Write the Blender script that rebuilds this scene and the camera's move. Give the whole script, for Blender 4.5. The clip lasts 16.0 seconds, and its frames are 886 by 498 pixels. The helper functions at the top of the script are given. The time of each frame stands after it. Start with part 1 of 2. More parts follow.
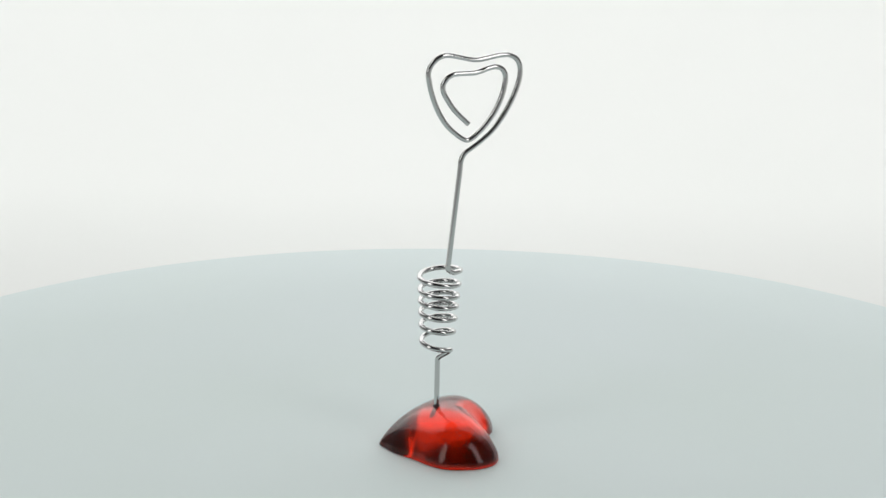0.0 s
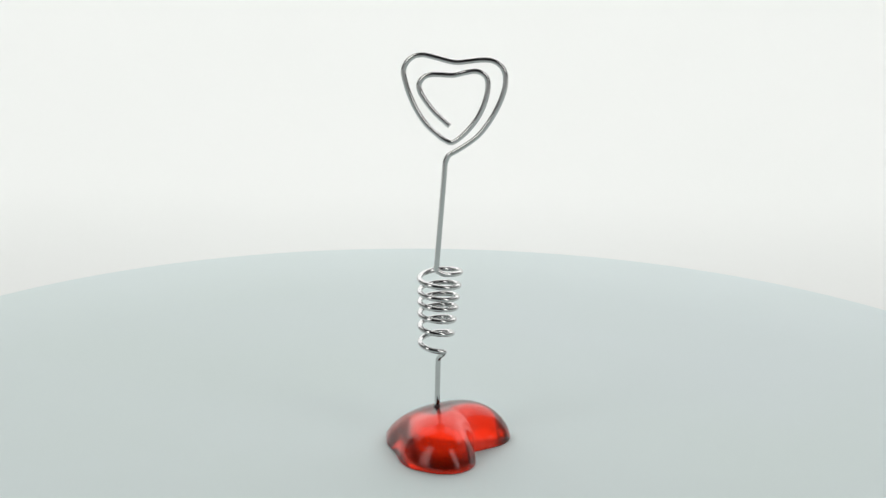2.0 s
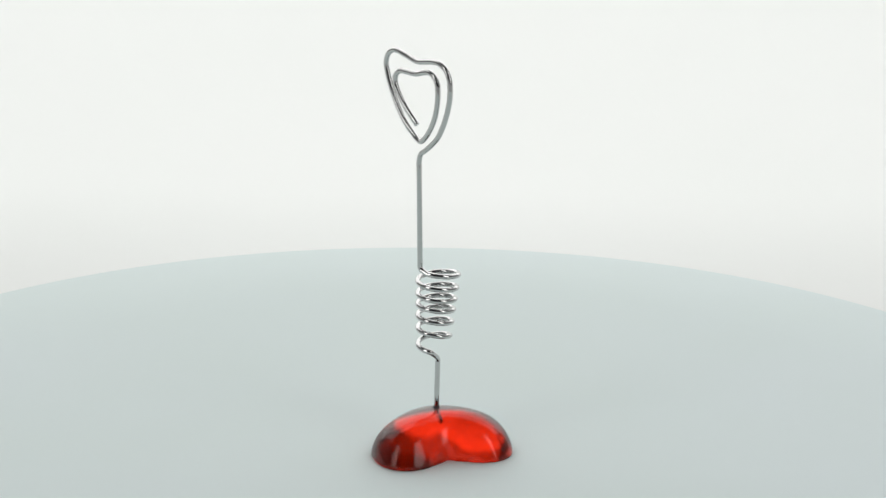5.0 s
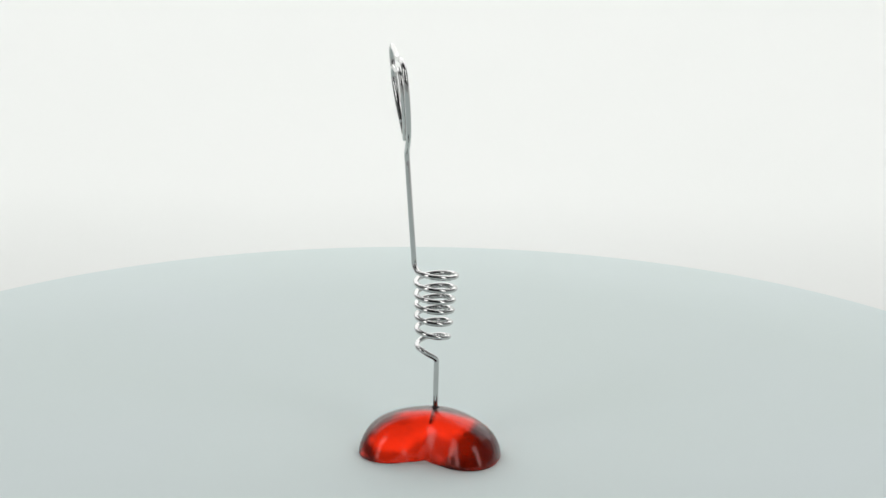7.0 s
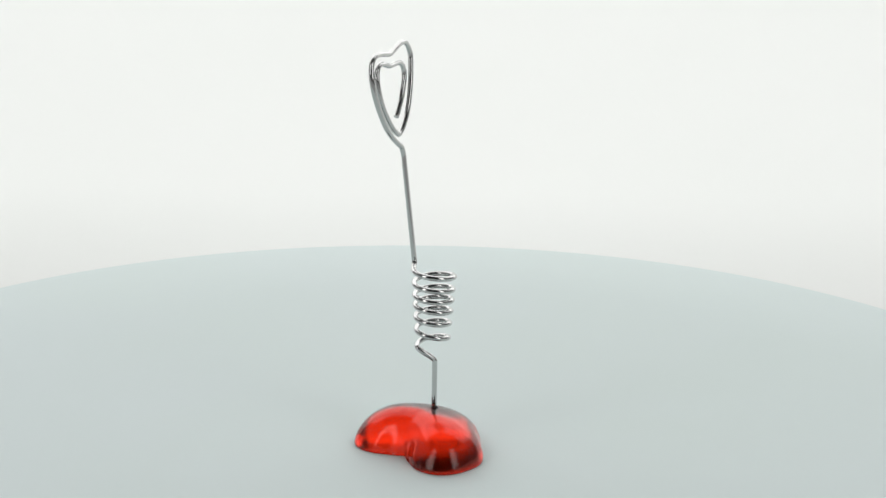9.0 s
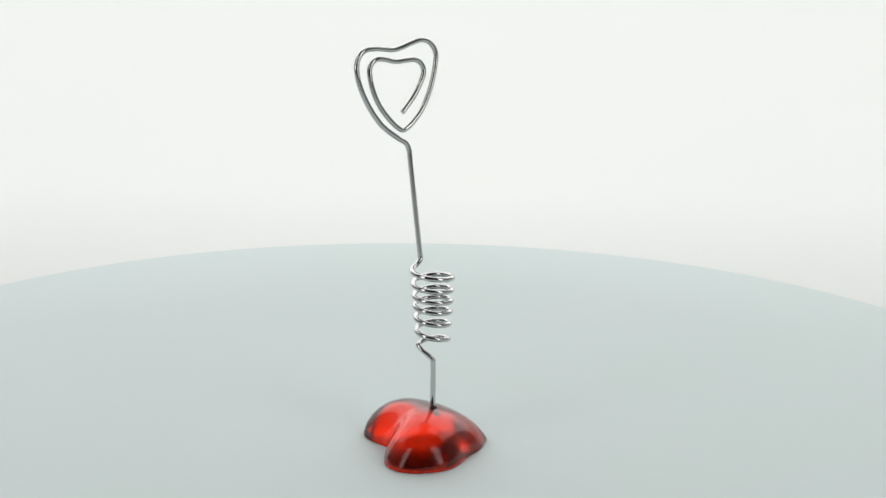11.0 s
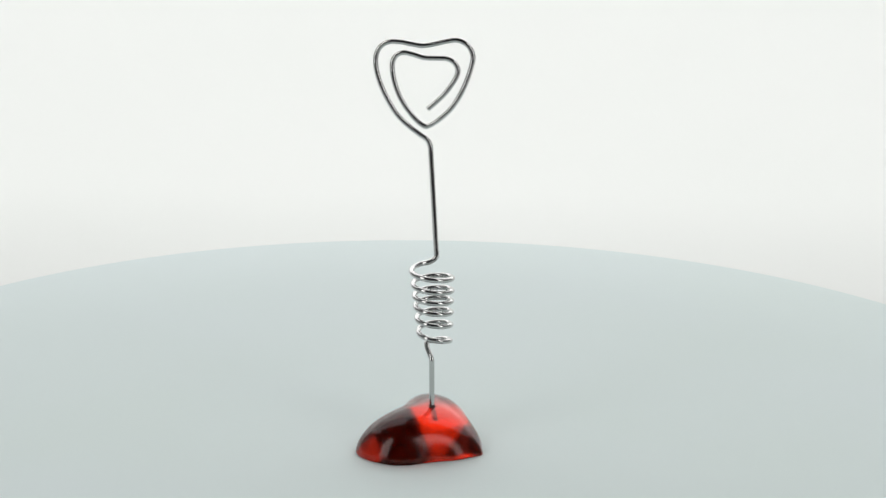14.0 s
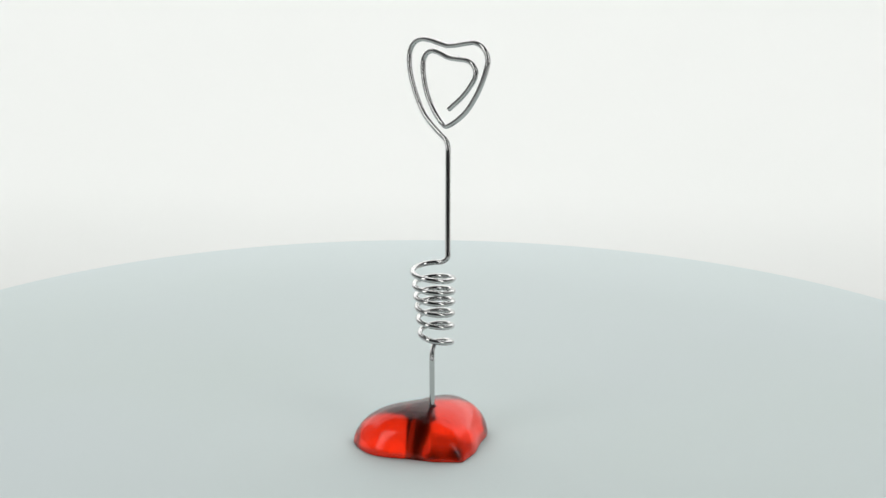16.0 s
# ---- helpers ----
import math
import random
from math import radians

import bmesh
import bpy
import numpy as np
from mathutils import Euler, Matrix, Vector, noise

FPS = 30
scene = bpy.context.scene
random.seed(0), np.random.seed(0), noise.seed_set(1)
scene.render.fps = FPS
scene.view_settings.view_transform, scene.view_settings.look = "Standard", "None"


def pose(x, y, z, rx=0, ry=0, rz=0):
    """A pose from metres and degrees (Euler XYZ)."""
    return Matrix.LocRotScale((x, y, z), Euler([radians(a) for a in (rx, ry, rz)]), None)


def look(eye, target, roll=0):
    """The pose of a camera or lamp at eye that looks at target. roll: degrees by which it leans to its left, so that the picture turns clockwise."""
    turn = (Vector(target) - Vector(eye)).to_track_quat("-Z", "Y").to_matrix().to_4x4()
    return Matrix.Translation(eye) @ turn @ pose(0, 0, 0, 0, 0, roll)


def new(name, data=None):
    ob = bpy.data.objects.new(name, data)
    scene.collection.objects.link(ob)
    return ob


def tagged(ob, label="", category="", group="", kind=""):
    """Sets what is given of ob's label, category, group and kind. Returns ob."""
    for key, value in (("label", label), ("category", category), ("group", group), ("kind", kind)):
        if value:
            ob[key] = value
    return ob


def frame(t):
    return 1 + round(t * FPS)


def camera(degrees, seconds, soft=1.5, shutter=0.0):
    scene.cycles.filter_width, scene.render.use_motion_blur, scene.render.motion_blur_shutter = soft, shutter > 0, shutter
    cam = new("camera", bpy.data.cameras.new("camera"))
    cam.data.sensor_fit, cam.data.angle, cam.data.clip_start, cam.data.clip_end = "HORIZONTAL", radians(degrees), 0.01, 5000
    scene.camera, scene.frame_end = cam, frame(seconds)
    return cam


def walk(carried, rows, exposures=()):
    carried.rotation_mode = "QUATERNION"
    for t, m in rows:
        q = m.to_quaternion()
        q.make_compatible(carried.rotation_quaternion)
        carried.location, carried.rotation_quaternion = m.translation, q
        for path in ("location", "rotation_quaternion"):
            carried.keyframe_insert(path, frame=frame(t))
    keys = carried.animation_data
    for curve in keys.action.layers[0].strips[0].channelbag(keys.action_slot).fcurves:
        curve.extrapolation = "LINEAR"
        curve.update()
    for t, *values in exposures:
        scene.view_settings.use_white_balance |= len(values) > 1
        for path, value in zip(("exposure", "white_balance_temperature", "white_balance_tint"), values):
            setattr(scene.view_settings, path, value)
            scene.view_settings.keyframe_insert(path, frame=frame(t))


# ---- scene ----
# The camera stands still and looks down on a turntable from the front.
def camera_pose(eye, pitch, yaw, roll):
    """Pitch: degrees below level; yaw: to the right; roll: lean to the left."""
    target = (eye[0] + math.sin(radians(yaw)) * math.cos(radians(pitch)),
              eye[1] + math.cos(radians(yaw)) * math.cos(radians(pitch)),
              eye[2] - math.sin(radians(pitch)))
    return look(eye, target, roll)


cam = camera(25.74, 16.0, soft=1.5)
EYE = camera_pose((0.0, -0.543, 0.2149), 15.83, 0.206, 0.718)
walk(cam, [(0.0, EYE), (16.0, EYE)], exposures=[(0.0, 0.0, 6500, 10), (16.0, 0.0, 6500, 10)])

TURN_RATE = -15.127     # degrees per second, clockwise seen from above
SWEEP_Z = -0.070        # the white sweep on which the turntable stands


# ---- light: a small product studio with soft boxes ----
def soft_box(name, eye, target, width, height, power, colour=(1.0, 0.99, 0.98)):
    data = bpy.data.lights.new(name, "AREA")
    data.shape, data.size, data.size_y = "RECTANGLE", width, height
    data.energy, data.color = power, colour
    ob = new(name, data)
    ob.matrix_world = look(eye, target)
    return ob


studio = bpy.data.worlds.new("studio_air")
studio.use_nodes = True
studio.node_tree.nodes["Background"].inputs[0].default_value = (0.9, 0.95, 1.0, 1)
studio.node_tree.nodes["Background"].inputs[1].default_value = 0.05
scene.world = studio

# One large panel slopes down from above the turntable to its back, and a low one stands behind the sweep's top edge.
soft_box("overhead_soft_box", (0.0, 0.63, 0.88), (0.0, 0.63 - 0.52, 0.88 - 0.854), 2.5, 0.88, 9.2)
soft_box("back_soft_box", (0.0, 1.03, 0.47), (0.0, 0.03, 0.40), 2.5, 0.34, 3.6)
# An unseen strip lamp, added only to brighten the sweep behind the turntable.
soft_box("backdrop_fill_lamp", (0.0, 0.60, 0.42), (0.0, 1.0, 0.26), 2.2, 0.10, 2.1)
soft_box("side_soft_box_west", (-0.74, -0.66, 0.58), (0.0, 0.0, 0.12), 0.34, 1.15, 3.1)
soft_box("side_soft_box_east", (0.74, -0.66, 0.58), (0.0, 0.0, 0.12), 0.34, 1.15, 3.1)


# ---- materials ----
def material(name):
    mat = bpy.data.materials.new(name)
    mat.use_nodes = True
    return mat, mat.node_tree.nodes, mat.node_tree.links, mat.node_tree.nodes["Principled BSDF"]


def mottled(name, dark, light, roughness, scale, bump=0.0, fine=900.0):
    """A matte surface with broad blotches and a fine tooth."""
    mat, nodes, links, bsdf = material(name)
    where = nodes.new("ShaderNodeTexCoord")
    broad, tooth = nodes.new("ShaderNodeTexNoise"), nodes.new("ShaderNodeTexNoise")
    broad.inputs["Scale"].default_value, broad.inputs["Detail"].default_value = scale, 4.0
    tooth.inputs["Scale"].default_value, tooth.inputs["Detail"].default_value = fine, 2.0
    ramp = nodes.new("ShaderNodeValToRGB")
    ramp.color_ramp.elements[0].position, ramp.color_ramp.elements[0].color = 0.3, (*dark, 1)
    ramp.color_ramp.elements[1].position, ramp.color_ramp.elements[1].color = 0.7, (*light, 1)
    links.new(where.outputs["Object"], broad.inputs["Vector"])
    links.new(where.outputs["Object"], tooth.inputs["Vector"])
    links.new(broad.outputs["Fac"], ramp.inputs["Fac"])
    links.new(ramp.outputs["Color"], bsdf.inputs["Base Color"])
    bsdf.inputs["Roughness"].default_value = roughness
    if bump:
        relief = nodes.new("ShaderNodeBump")
        relief.inputs["Strength"].default_value, relief.inputs["Distance"].default_value = bump, 0.0002
        links.new(tooth.outputs["Fac"], relief.inputs["Height"])
        links.new(relief.outputs["Normal"], bsdf.inputs["Normal"])
    return mat


PAPER = mottled("white_sweep_paper", (0.868, 0.897, 0.876), (0.888, 0.912, 0.894), 0.85, 3.0, 0.05)
DISC = mottled("pale_grey_platter", (0.718, 0.822, 0.802), (0.735, 0.830, 0.834), 0.7, 7.0, 0.08)
WALL = mottled("white_studio_wall", (0.76, 0.77, 0.76), (0.80, 0.81, 0.80), 0.8, 2.0)
DARK = mottled("dark_studio_cloth", (0.05, 0.05, 0.052), (0.08, 0.08, 0.083), 0.95, 5.0)
GREY = mottled("grey_studio_cloth", (0.28, 0.285, 0.285), (0.33, 0.335, 0.335), 0.9, 4.0)
LINO = mottled("pale_grey_studio_floor", (0.52, 0.53, 0.53), (0.58, 0.59, 0.59), 0.8, 4.0)
PLASTIC = mottled("grey_moulded_plastic", (0.30, 0.31, 0.32), (0.34, 0.35, 0.36), 0.45, 20.0)


def chrome():
    mat, nodes, links, bsdf = material("polished_steel_wire")
    where, streak = nodes.new("ShaderNodeTexCoord"), nodes.new("ShaderNodeTexNoise")
    streak.inputs["Scale"].default_value, streak.inputs["Detail"].default_value = 700.0, 3.0
    gloss = nodes.new("ShaderNodeMapRange")
    gloss.inputs["To Min"].default_value, gloss.inputs["To Max"].default_value = 0.05, 0.11
    links.new(where.outputs["Object"], streak.inputs["Vector"])
    links.new(streak.outputs["Fac"], gloss.inputs["Value"])
    links.new(gloss.outputs["Result"], bsdf.inputs["Roughness"])
    bsdf.inputs["Base Color"].default_value = (0.56, 0.565, 0.56, 1)
    bsdf.inputs["Metallic"].default_value = 1.0
    return mat


def red_resin(name, colour, roughness):
    """Clear cast resin: the colour is what is left of white light on its way in and out."""
    mat, nodes, links, bsdf = material(name)
    bsdf.inputs["Base Color"].default_value = (*colour, 1)
    bsdf.inputs["Transmission Weight"].default_value = 1.0
    bsdf.inputs["IOR"].default_value = 1.59
    bsdf.inputs["Roughness"].default_value = roughness
    bsdf.inputs["Specular Tint"].default_value = (0.5, 0.5, 0.5, 1)     # a dulled outer face
    return mat


STEEL = chrome()
RESIN = red_resin("clear_red_resin", (0.51, 0.017, 0.004), 0.13)
UNDER_SHEET = mottled("matte_dark_sheet", (0.030, 0.028, 0.028), (0.045, 0.042, 0.042), 0.9, 400.0)
GLUE = mottled("dark_red_glue", (0.020, 0.004, 0.004), (0.045, 0.007, 0.006), 0.35, 900.0)


# ---- mesh helpers ----
def part(name, bm, mat, parent=None, label="", smooth=True):
    mesh = bpy.data.meshes.new(name)
    bm.to_mesh(mesh)
    bm.free()
    mesh.materials.append(mat)
    for poly in mesh.polygons:
        poly.use_smooth = smooth
    ob = new(name, mesh)
    ob.parent = parent
    if label:
        ob["label"] = label
    return ob


def box(x0, x1, y0, y1, z0, z1):
    bm = bmesh.new()
    bmesh.ops.create_cube(bm, size=1.0)
    for v in bm.verts:
        v.co = ((x0 + x1) / 2 + v.co.x * (x1 - x0), (y0 + y1) / 2 + v.co.y * (y1 - y0), (z0 + z1) / 2 + v.co.z * (z1 - z0))
    return bm


def rings_mesh(rings, closed_start=True, closed_end=True):
    """Skins a row of equal closed rings, and caps the two ends with fans."""
    bm = bmesh.new()
    made = [[bm.verts.new(p) for p in ring] for ring in rings]
    n = len(made[0])
    for a, b in zip(made, made[1:]):
        for i in range(n):
            bm.faces.new((a[i], a[(i + 1) % n], b[(i + 1) % n], b[i]))
    for ring, wanted, flip in ((made[0], closed_start, True), (made[-1], closed_end, False)):
        if wanted:
            mid = bm.verts.new(sum((v.co for v in ring), Vector()) / n)
            for i in range(n):
                pair = (ring[(i + 1) % n], ring[i]) if flip else (ring[i], ring[(i + 1) % n])
                bm.faces.new((*pair, mid))
    bmesh.ops.recalc_face_normals(bm, faces=bm.faces)
    return bm


def lathe(profile, steps, shape=lambda a: 1.0):
    """Rings of (radius, height) round the z axis; shape scales the radius by the angle."""
    turn = [2 * math.pi * i / steps for i in range(steps)]
    return rings_mesh([[(r * shape(a) * math.cos(a), r * shape(a) * math.sin(a), z) for a in turn] for r, z in profile])


def smooth_line(points, step):
    """A centripetal Catmull-Rom line through the points, cut at even steps."""
    p = [Vector(q) for q in points]
    p = [2 * p[0] - p[1], *p, 2 * p[-1] - p[-2]]
    line = []
    for a, b, c, d in zip(p, p[1:], p[2:], p[3:]):
        ta = 0.0
        tb = ta + max((b - a).length, 1e-9) ** 0.5
        tc = tb + max((c - b).length, 1e-9) ** 0.5
        td = tc + max((d - c).length, 1e-9) ** 0.5
        count = max(2, int((c - b).length / step))
        for k in range(count):
            t = tb + (tc - tb) * k / count
            ab = a.lerp(b, (t - ta) / (tb - ta))
            bc = b.lerp(c, (t - tb) / (tc - tb))
            cd = c.lerp(d, (t - tc) / (td - tc))
            line.append(ab.lerp(bc, (t - ta) / (tc - ta)).lerp(bc.lerp(cd, (t - tb) / (td - tb)), (t - tb) / (tc - tb)))
    line.append(p[-2])
    return line


def tube_rings(line, radius, sides=18):
    """Rings round a line, carried along it without twist."""
    rings, side = [], None
    for i, p in enumerate(line):
        along = (line[min(i + 1, len(line) - 1)] - line[max(i - 1, 0)]).normalized()
        side = along.orthogonal() if side is None else side - along * side.dot(along)
        side.normalize()
        other = along.cross(side)
        rings.append([p + radius * (math.cos(a) * side + math.sin(a) * other)
                      for a in (2 * math.pi * k / sides for k in range(sides))])
    return rings


# ---- the studio ----
def build_studio():
    # The sweep: level paper that curves up behind the turntable.
    profile = [(-0.24 + 0.0875 * k, 0.0) for k in range(9)]
    for k in range(1, 22):
        a = math.pi / 2 * k / 24
        profile.append((0.55 + 0.45 * math.sin(a), 0.45 * (1 - math.cos(a))))
    bm = bmesh.new()
    across = [-1.26 + 0.21 * k for k in range(13)]
    rows = [[bm.verts.new((x, y, SWEEP_Z + z)) for x in across] for y, z in profile]
    for a, b in zip(rows, rows[1:]):
        for i in range(12):
            bm.faces.new((a[i], a[i + 1], b[i + 1], b[i]))
    back = bmesh.ops.extrude_face_region(bm, geom=bm.faces[:])["geom"]
    for v in back:
        if isinstance(v, bmesh.types.BMVert):
            curl = min(max((v.co.y - 0.55) / 0.45, 0.0), 1.0)
            v.co += Vector((0, 0.004 * curl, -0.004 * math.sqrt(1 - curl * curl)))
    bmesh.ops.recalc_face_normals(bm, faces=bm.faces)
    for e in bm.edges:
        e.smooth = e.calc_face_angle(0.0) < 0.6
    sweep = part("backdrop", bm, PAPER)
    tagged(sweep, "seamless white paper sweep curving up behind the turntable", "backdrop", kind="structure")
    for name, bm, mat, label in (
            ("floor", box(-1.42, 1.42, -1.5, 1.2, -0.20, -0.08), LINO, "pale grey studio floor below the sweep"),
            ("wall_west", box(-1.42, -1.32, 0.1, 1.2, -0.077, 1.597), GREY, "studio wall hung with grey cloth"),
            ("wall_east", box(1.32, 1.42, 0.1, 1.2, -0.077, 1.597), GREY, "studio wall hung with grey cloth"),
            ("wall_west_front", box(-1.42, -1.32, -1.5, 0.097, -0.077, 1.597), GREY, "studio wall hung with grey cloth"),
            ("wall_east_front", box(1.32, 1.42, -1.5, 0.097, -0.077, 1.597), GREY, "studio wall hung with grey cloth"),
            ("wall_north", box(-1.317, 1.317, 1.1, 1.2, -0.077, 1.597), WALL, "plain white painted studio wall"),
            ("wall_south", box(-1.317, 1.317, -1.5, -1.4, -0.077, 1.597), DARK, "wall hung with dark cloth facing the set"),
            ("ceiling", box(-1.42, 1.42, -1.5, 1.2, 1.60, 1.70), DARK, "dark studio ceiling above the soft boxes")):
        tagged(part(name, bm, mat, smooth=False), label, name.split("_")[0], kind="structure")


# ---- the turntable ----
def build_turntable():
    table = tagged(new("display_turntable"), "round pale grey display turntable with a matte top", "turntable")
    table.location = (0, 0, SWEEP_Z)
    top = -SWEEP_Z

    def cut(a):
        """The hand-cut rim runs slightly off centre."""
        return (221.85 + 4.36 * math.cos(a) - 4.73 * math.sin(a) + 0.75 * math.cos(2 * a) - 1.32 * math.sin(2 * a)) / 221.85

    r = 0.22185
    profile = [(0.10, top - 0.010), (r - 0.0012, top - 0.010), (r - 0.0003, top - 0.0095), (r, top - 0.0085), (r, top - 0.0015),
               (r - 0.0003, top - 0.0005), (r - 0.0012, top), (r * 0.75, top), (r * 0.5, top), (r * 0.25, top), (0.01, top)]
    platter = part("platter", lathe(profile, 240, cut), DISC, table, "matte pale grey rotating disc")
    pedestal = [(0.135, 0.0), (0.14, 0.002), (0.14, 0.040), (0.136, 0.046), (0.06, 0.048), (0.06, 0.0595)]
    part("pedestal", lathe(pedestal, 96), PLASTIC, table, "low round grey plastic drive base")
    return platter


# ---- the memo holder ----
HEART_TURN = 3.0        # degrees between the heart's axis and x at the start
HEART_PLACE = pose(0, 0, 0, 0, 0, HEART_TURN) @ pose(-0.0002, 0.0003, 0)


def heart_outline(steps):
    """Angle and radius of the base round a point 3 mm ahead of its middle, with a slight swell; millimetres."""
    half = [(-16.0, 0.0), (-14.9, 1.6), (-12.3, 4.4), (-8.6, 8.3), (-5.5, 13.0), (-1.7, 17.2), (2.7, 19.9), (7.7, 20.5), (12.3, 19.6),
            (16.3, 16.9), (18.4, 13.1), (18.2, 8.9), (16.0, 5.0), (13.9, 2.0), (12.3, 0.0)]
    ring = half + [(u, -v) for u, v in half[-2:0:-1]]
    ring = [Vector((u, v, 0)) for u, v in ring]
    line = smooth_line(ring + [ring[0]], 0.25)
    angle = np.unwrap([math.atan2(q.y, q.x - 3.0) for q in line])
    radius = np.array([math.hypot(q.x - 3.0, q.y) for q in line])
    if angle[-1] < angle[0]:
        angle, radius = angle[::-1], radius[::-1]
    want = angle[0] + np.arange(steps) * 2 * np.pi / steps
    r = np.interp(want, angle, radius)
    for _ in range(2):
        r = 0.25 * np.roll(r, 1) + 0.5 * r + 0.25 * np.roll(r, -1)
    swell = sum(k * np.cos(i * want) for i, k in enumerate((0.016, 0.004, 0.0, 0.026, -0.007, 0.020), 2))
    return want, (r + 0.55) * (1 + swell) + 0.153


HEART_HEIGHT = 12.51


def build_base(holder):
    """A puffed heart, highest between its lobes: the height is a power of a membrane blown up over the outline."""
    steps = 220
    angle, edge = heart_outline(steps)
    powers = np.arange(1, 25)

    def terms(a, r):
        q = (r / 20.0)[:, None] ** powers
        return np.concatenate([np.ones((len(a), 1)), q * np.cos(a[:, None] * powers), q * np.sin(a[:, None] * powers)], 1)

    known = terms(angle, edge)
    weights = np.linalg.lstsq(known, (edge / 20.0) ** 2 / 4, rcond=1e-9)[0]
    shares = [1.0, 0.9985, 0.995, 0.99, 0.98, 0.965, 0.945, 0.92, 0.89, 0.85, 0.80, 0.74, 0.67, 0.59, 0.50, 0.41, 0.32, 0.23, 0.14, 0.06]
    blown = [terms(angle, edge * s) @ weights - (edge * s / 20.0) ** 2 / 4 for s in shares]
    peak = max(b.max() for b in blown)
    border = blown[0]
    rings = []

    def crease(radius):
        """The valley between the lobes, from the notch to the wire."""
        u, v = 3.0 + radius * np.cos(angle), radius * np.sin(angle)
        ramp = np.clip((u - 4.87) / 6.0, 0.0, 1.0)
        return 1.0 - 0.054 * ramp * np.exp(-np.sqrt(v * v + 0.2) / 2.36)

    def ring(radius, height):
        made = []
        for a, r, z in zip(angle, radius, height):
            u, v = 3.0 + r * math.cos(a), r * math.sin(a)
            made.append(Vector((u * (0.994 if u > 0 else 1.035), v * 1.003, z)) / 1000)
        return made

    for inset, z in ((9.0, 0.12), (5.0, 0.12), (0.30, 0.12), (0.20, 0.135), (0.08, 0.17)):
        rings.append(ring(edge - inset, np.full(steps, z)))
    low = 0.23
    rings.append(ring(edge, np.full(steps, low)))
    for s, b in zip(shares[1:], blown[1:]):
        q = np.clip((b - border * s ** 40) / peak, 0.0, 1.0)
        ahead = edge * s * np.cos(angle)
        lobe, tip = np.clip(ahead / 15.0, 0.0, 1.0), np.clip(-ahead / 19.0, 0.0, 1.0)
        lift = (1 - (1 - q) ** (1.26 - 0.257 * lobe + 0.139 * tip)) ** (0.514 + 0.086 * lobe + 0.097 * tip)
        rings.append(ring(edge * s, low + (HEART_HEIGHT - low) * lift * (1 + 0.246 * ahead / 20.0) * crease(edge * s)))
    base = part("base", rings_mesh(rings), RESIN, holder, "translucent red resin heart with a domed top")
    base.matrix_basis = HEART_PLACE
    # A thin dark sheet, added under the resin to darken what shows through.
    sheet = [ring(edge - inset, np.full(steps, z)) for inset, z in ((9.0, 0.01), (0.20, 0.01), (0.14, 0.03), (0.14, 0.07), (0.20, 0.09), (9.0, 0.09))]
    underlay = part("dark_under_sheet", rings_mesh(sheet), UNDER_SHEET, holder, "thin dark sheet added under the resin heart")
    underlay.matrix_basis = HEART_PLACE
    return base


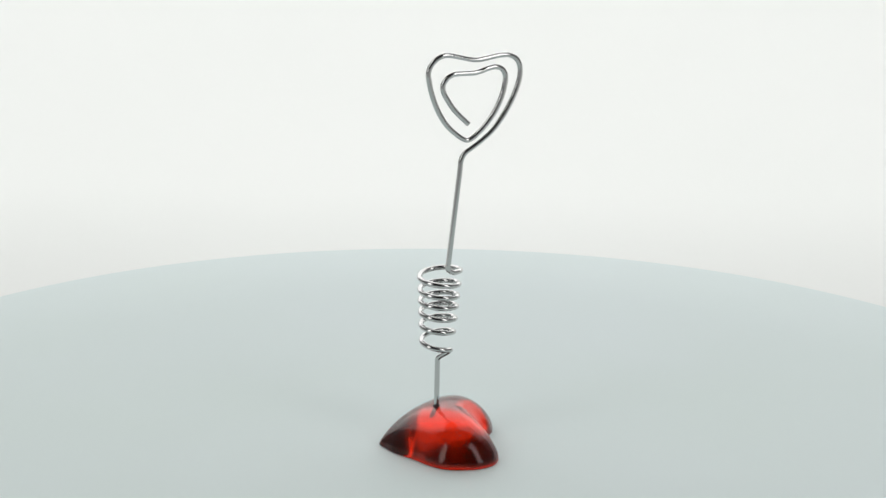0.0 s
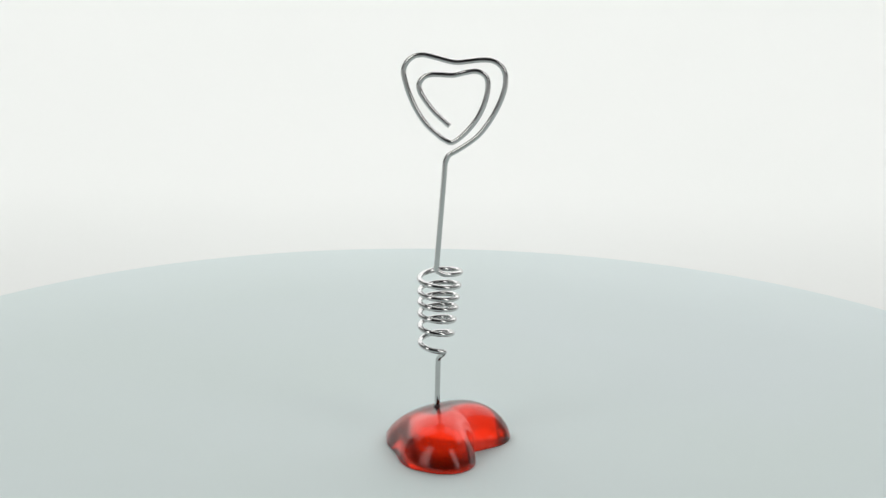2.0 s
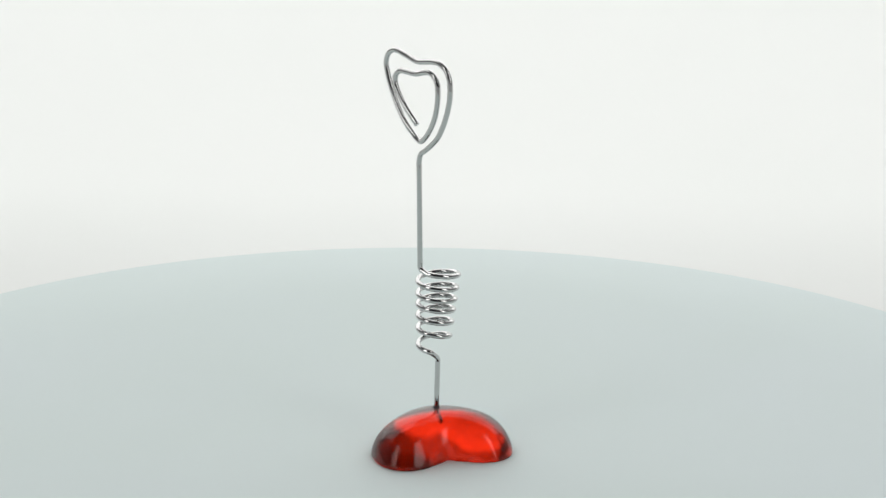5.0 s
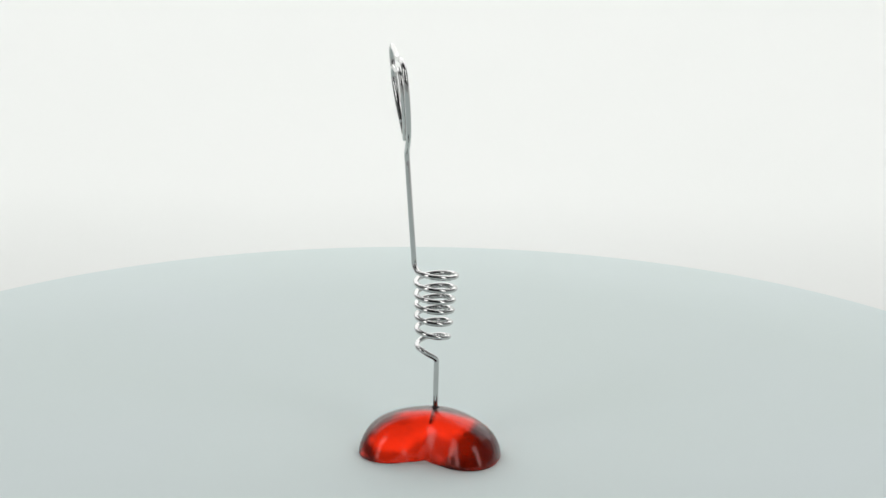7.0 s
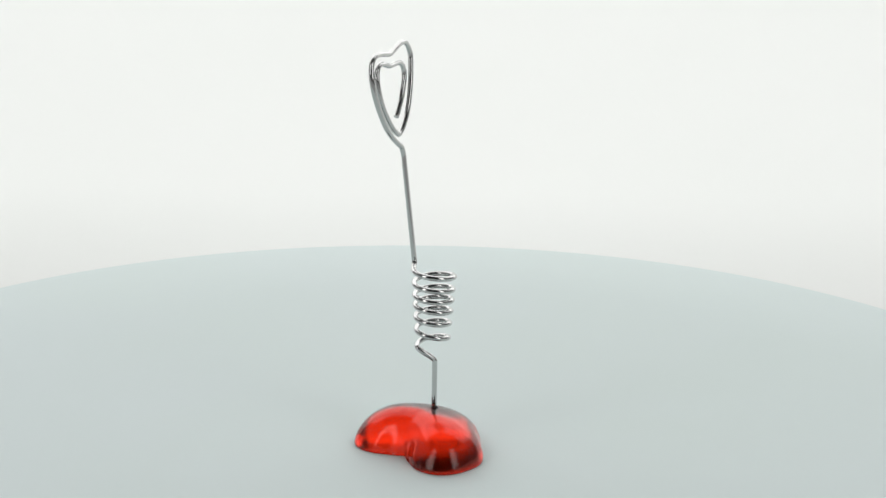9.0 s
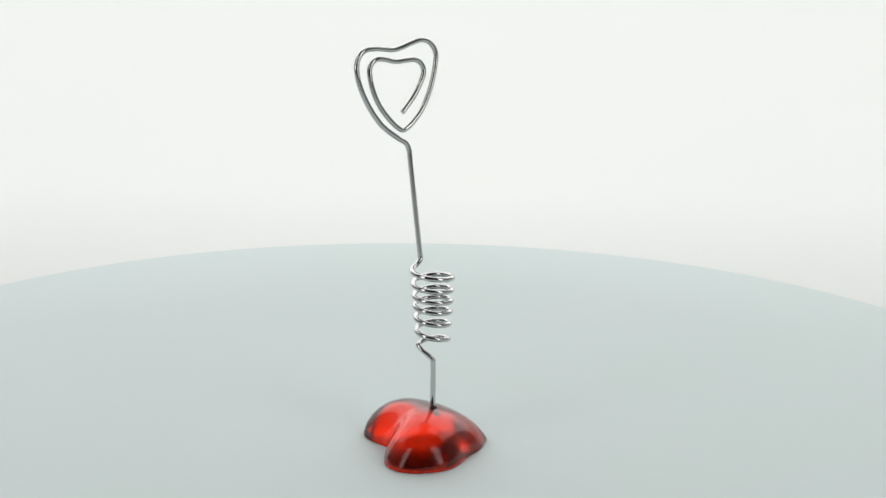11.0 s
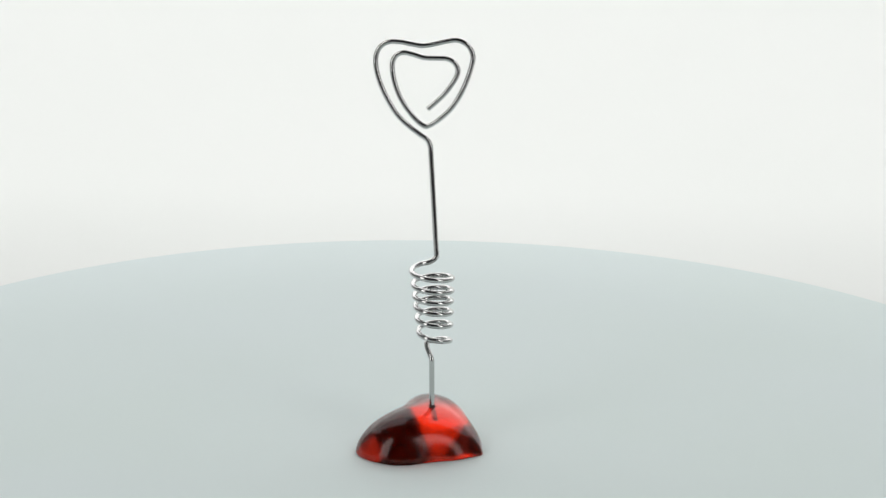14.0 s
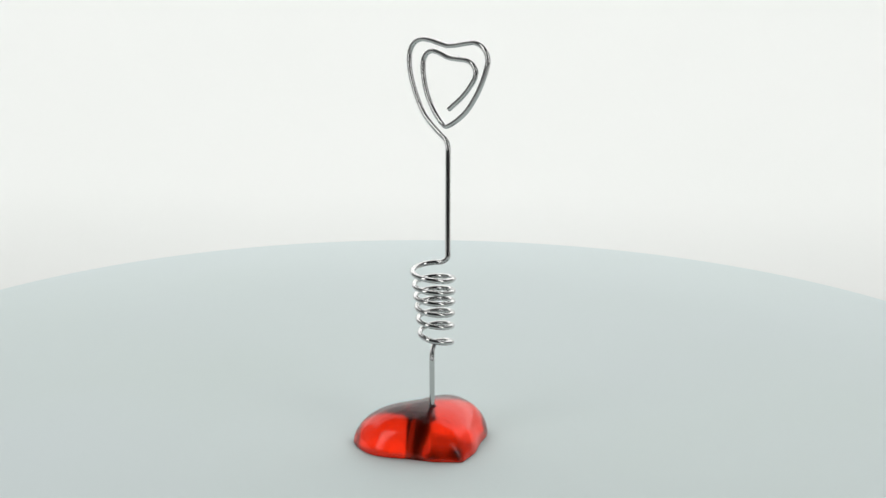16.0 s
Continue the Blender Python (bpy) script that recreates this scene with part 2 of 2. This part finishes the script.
def build_wire(holder):
    """One bent wire: stem, spring, rod and a flat double heart; millimetres."""
    stem = [(0.58, 0.38, 5.0), (0.61, 0.45, 12.2), (0.68, 0.55, 20.0), (0.72, 0.62, 25.6)]
    bend = [(0.85, 0.60, 27.1), (1.9, 0.0, 28.3), (3.4, -1.1, 29.5)]
    # The spring widens upwards and leans a little; it unwinds clockwise on its way up.
    heights = [(0, 30.9), (1, 36.4), (2, 40.4), (3, 44.1), (4, 47.2), (5, 50.9), (6, 55.1)]
    spring = []
    for k in range(0, 6 * 24 + 1):
        turns = k / 24
        z = float(np.interp(turns, [h[0] for h in heights], [h[1] for h in heights]))
        a = radians(-26) - 2 * math.pi * turns * (6 * 360 + 24) / (6 * 360)
        r = 4.72 + (z - 35.0) / 15.0 * 1.0
        share = (z - 35.0) / 15.0
        spring.append((0.60 + 0.4 * share + r * math.cos(a), -0.55 + 0.75 * share + r * math.sin(a), z))
    foot, head = Vector((3.43, -5.66, 57.04)), Vector((6.84, -7.09, 90.14))
    rod = [foot.lerp(head, s) for s in (0.045, 0.14, 0.35, 0.65, 0.90, 0.965)]
    rise = [(3.45, -5.55, 56.5)]
    across, up = Vector((0.9098, 0.4151, 0.0)), Vector((0.0459, -0.1007, 0.9939))
    clip = [(0.9, 1.1), (3.0, 2.5), (5.9, 4.5), (9.0, 7.1), (11.5, 10.3), (13.8, 14.2), (15.7, 18.6), (16.6, 22.6), (16.4, 25.7),
            (15.1, 28.0), (12.8, 29.2), (9.8, 29.3), (6.3, 28.8), (3.1, 28.4), (0.4, 28.8), (-3.2, 29.7), (-6.6, 30.3), (-9.0, 29.7),
            (-10.9, 28.0), (-11.8, 25.5), (-11.4, 22.8), (-10.0, 18.2), (-8.0, 13.9), (-5.3, 9.9), (-1.9, 6.8), (0.2, 5.4), (1.5, 5.0),
            (3.0, 5.7), (5.8, 8.3), (8.8, 12.3), (10.7, 16.4), (11.7, 20.5), (11.7, 23.5), (10.6, 25.4), (8.7, 26.2), (6.3, 25.9),
            (2.4, 24.9), (-1.3, 24.9), (-4.3, 24.8), (-6.2, 23.9), (-7.4, 21.9), (-7.2, 20.0), (-5.8, 17.5), (-3.4, 14.3), (1.1, 10.0)]
    # The inner heart lies a little to one side of the outer one.
    beside = across.cross(up)
    clip = [head + u * across + v * up + 0.6 * min(max((i - 24) / 6, 0.0), 1.0) * beside for i, (u, v) in enumerate(clip)]
    cuts = [len(stem) + 1, len(stem) + len(bend) + len(spring), len(stem) + len(bend) + len(spring) + len(rise) + len(rod) - 1]
    path = [Vector(p) / 1000 for p in (*stem, *bend, *spring, *rise, *rod, *clip)]
    line = smooth_line(path, 0.00035)
    rings = tube_rings(line, 0.00077)
    ends = [0]
    for c in cuts:
        ends.append(min(range(len(line)), key=lambda i: (line[i] - path[c]).length))
    ends.append(len(line) - 1)
    for i, (name, label) in enumerate((("stem", "straight lower stem of polished wire"), ("spring", "coiled wire spring of six turns"),
                                       ("rod", "straight leaning rod of polished wire"), ("heart_clip", "flat double heart of bent wire"))):
        part(name, rings_mesh(rings[ends[i]:ends[i + 1] + 1], i == 0, i == 3), STEEL, holder, label)


def build_collar(holder):
    """The torn lip of the drilled hole, with a little dark glue round the wire."""
    n, rings = 28, []
    for r, z, torn in ((0.75, 11.6, 0.0), (1.16, 12.08, 0.20), (1.13, 12.24, 0.22), (0.92, 12.34, 0.10), (0.80, 12.60, 0.0), (0.765, 12.9, 0.0)):
        ring = []
        for k in range(n):
            a = 2 * math.pi * k / n
            q = r * (1 + torn * (0.6 * math.sin(3 * a + 0.5) + 0.4 * math.sin(7 * a) + 0.3 * math.sin(5 * a + 2)))
            ring.append(Vector((0.61 + q * math.cos(a), 0.45 + q * math.sin(a), z)) / 1000)
        rings.append(ring)
    part("glue_collar", rings_mesh(rings, False, False), GLUE, holder, "dark red glue round the wire")


def build_holder():
    holder = tagged(new("memo_holder"), "memo clip of coiled steel wire on a red resin heart", "memo holder")
    build_base(holder)
    build_wire(holder)
    build_collar(holder)
    return holder


def motions(platter, holder):
    rows = [(t / 2, pose(0, 0, 0, 0, 0, TURN_RATE * t / 2)) for t in range(0, 33)]
    walk(platter, rows)
    walk(holder, rows)


build_studio()
turning_platter = build_turntable()
memo_holder = build_holder()
motions(turning_platter, memo_holder)
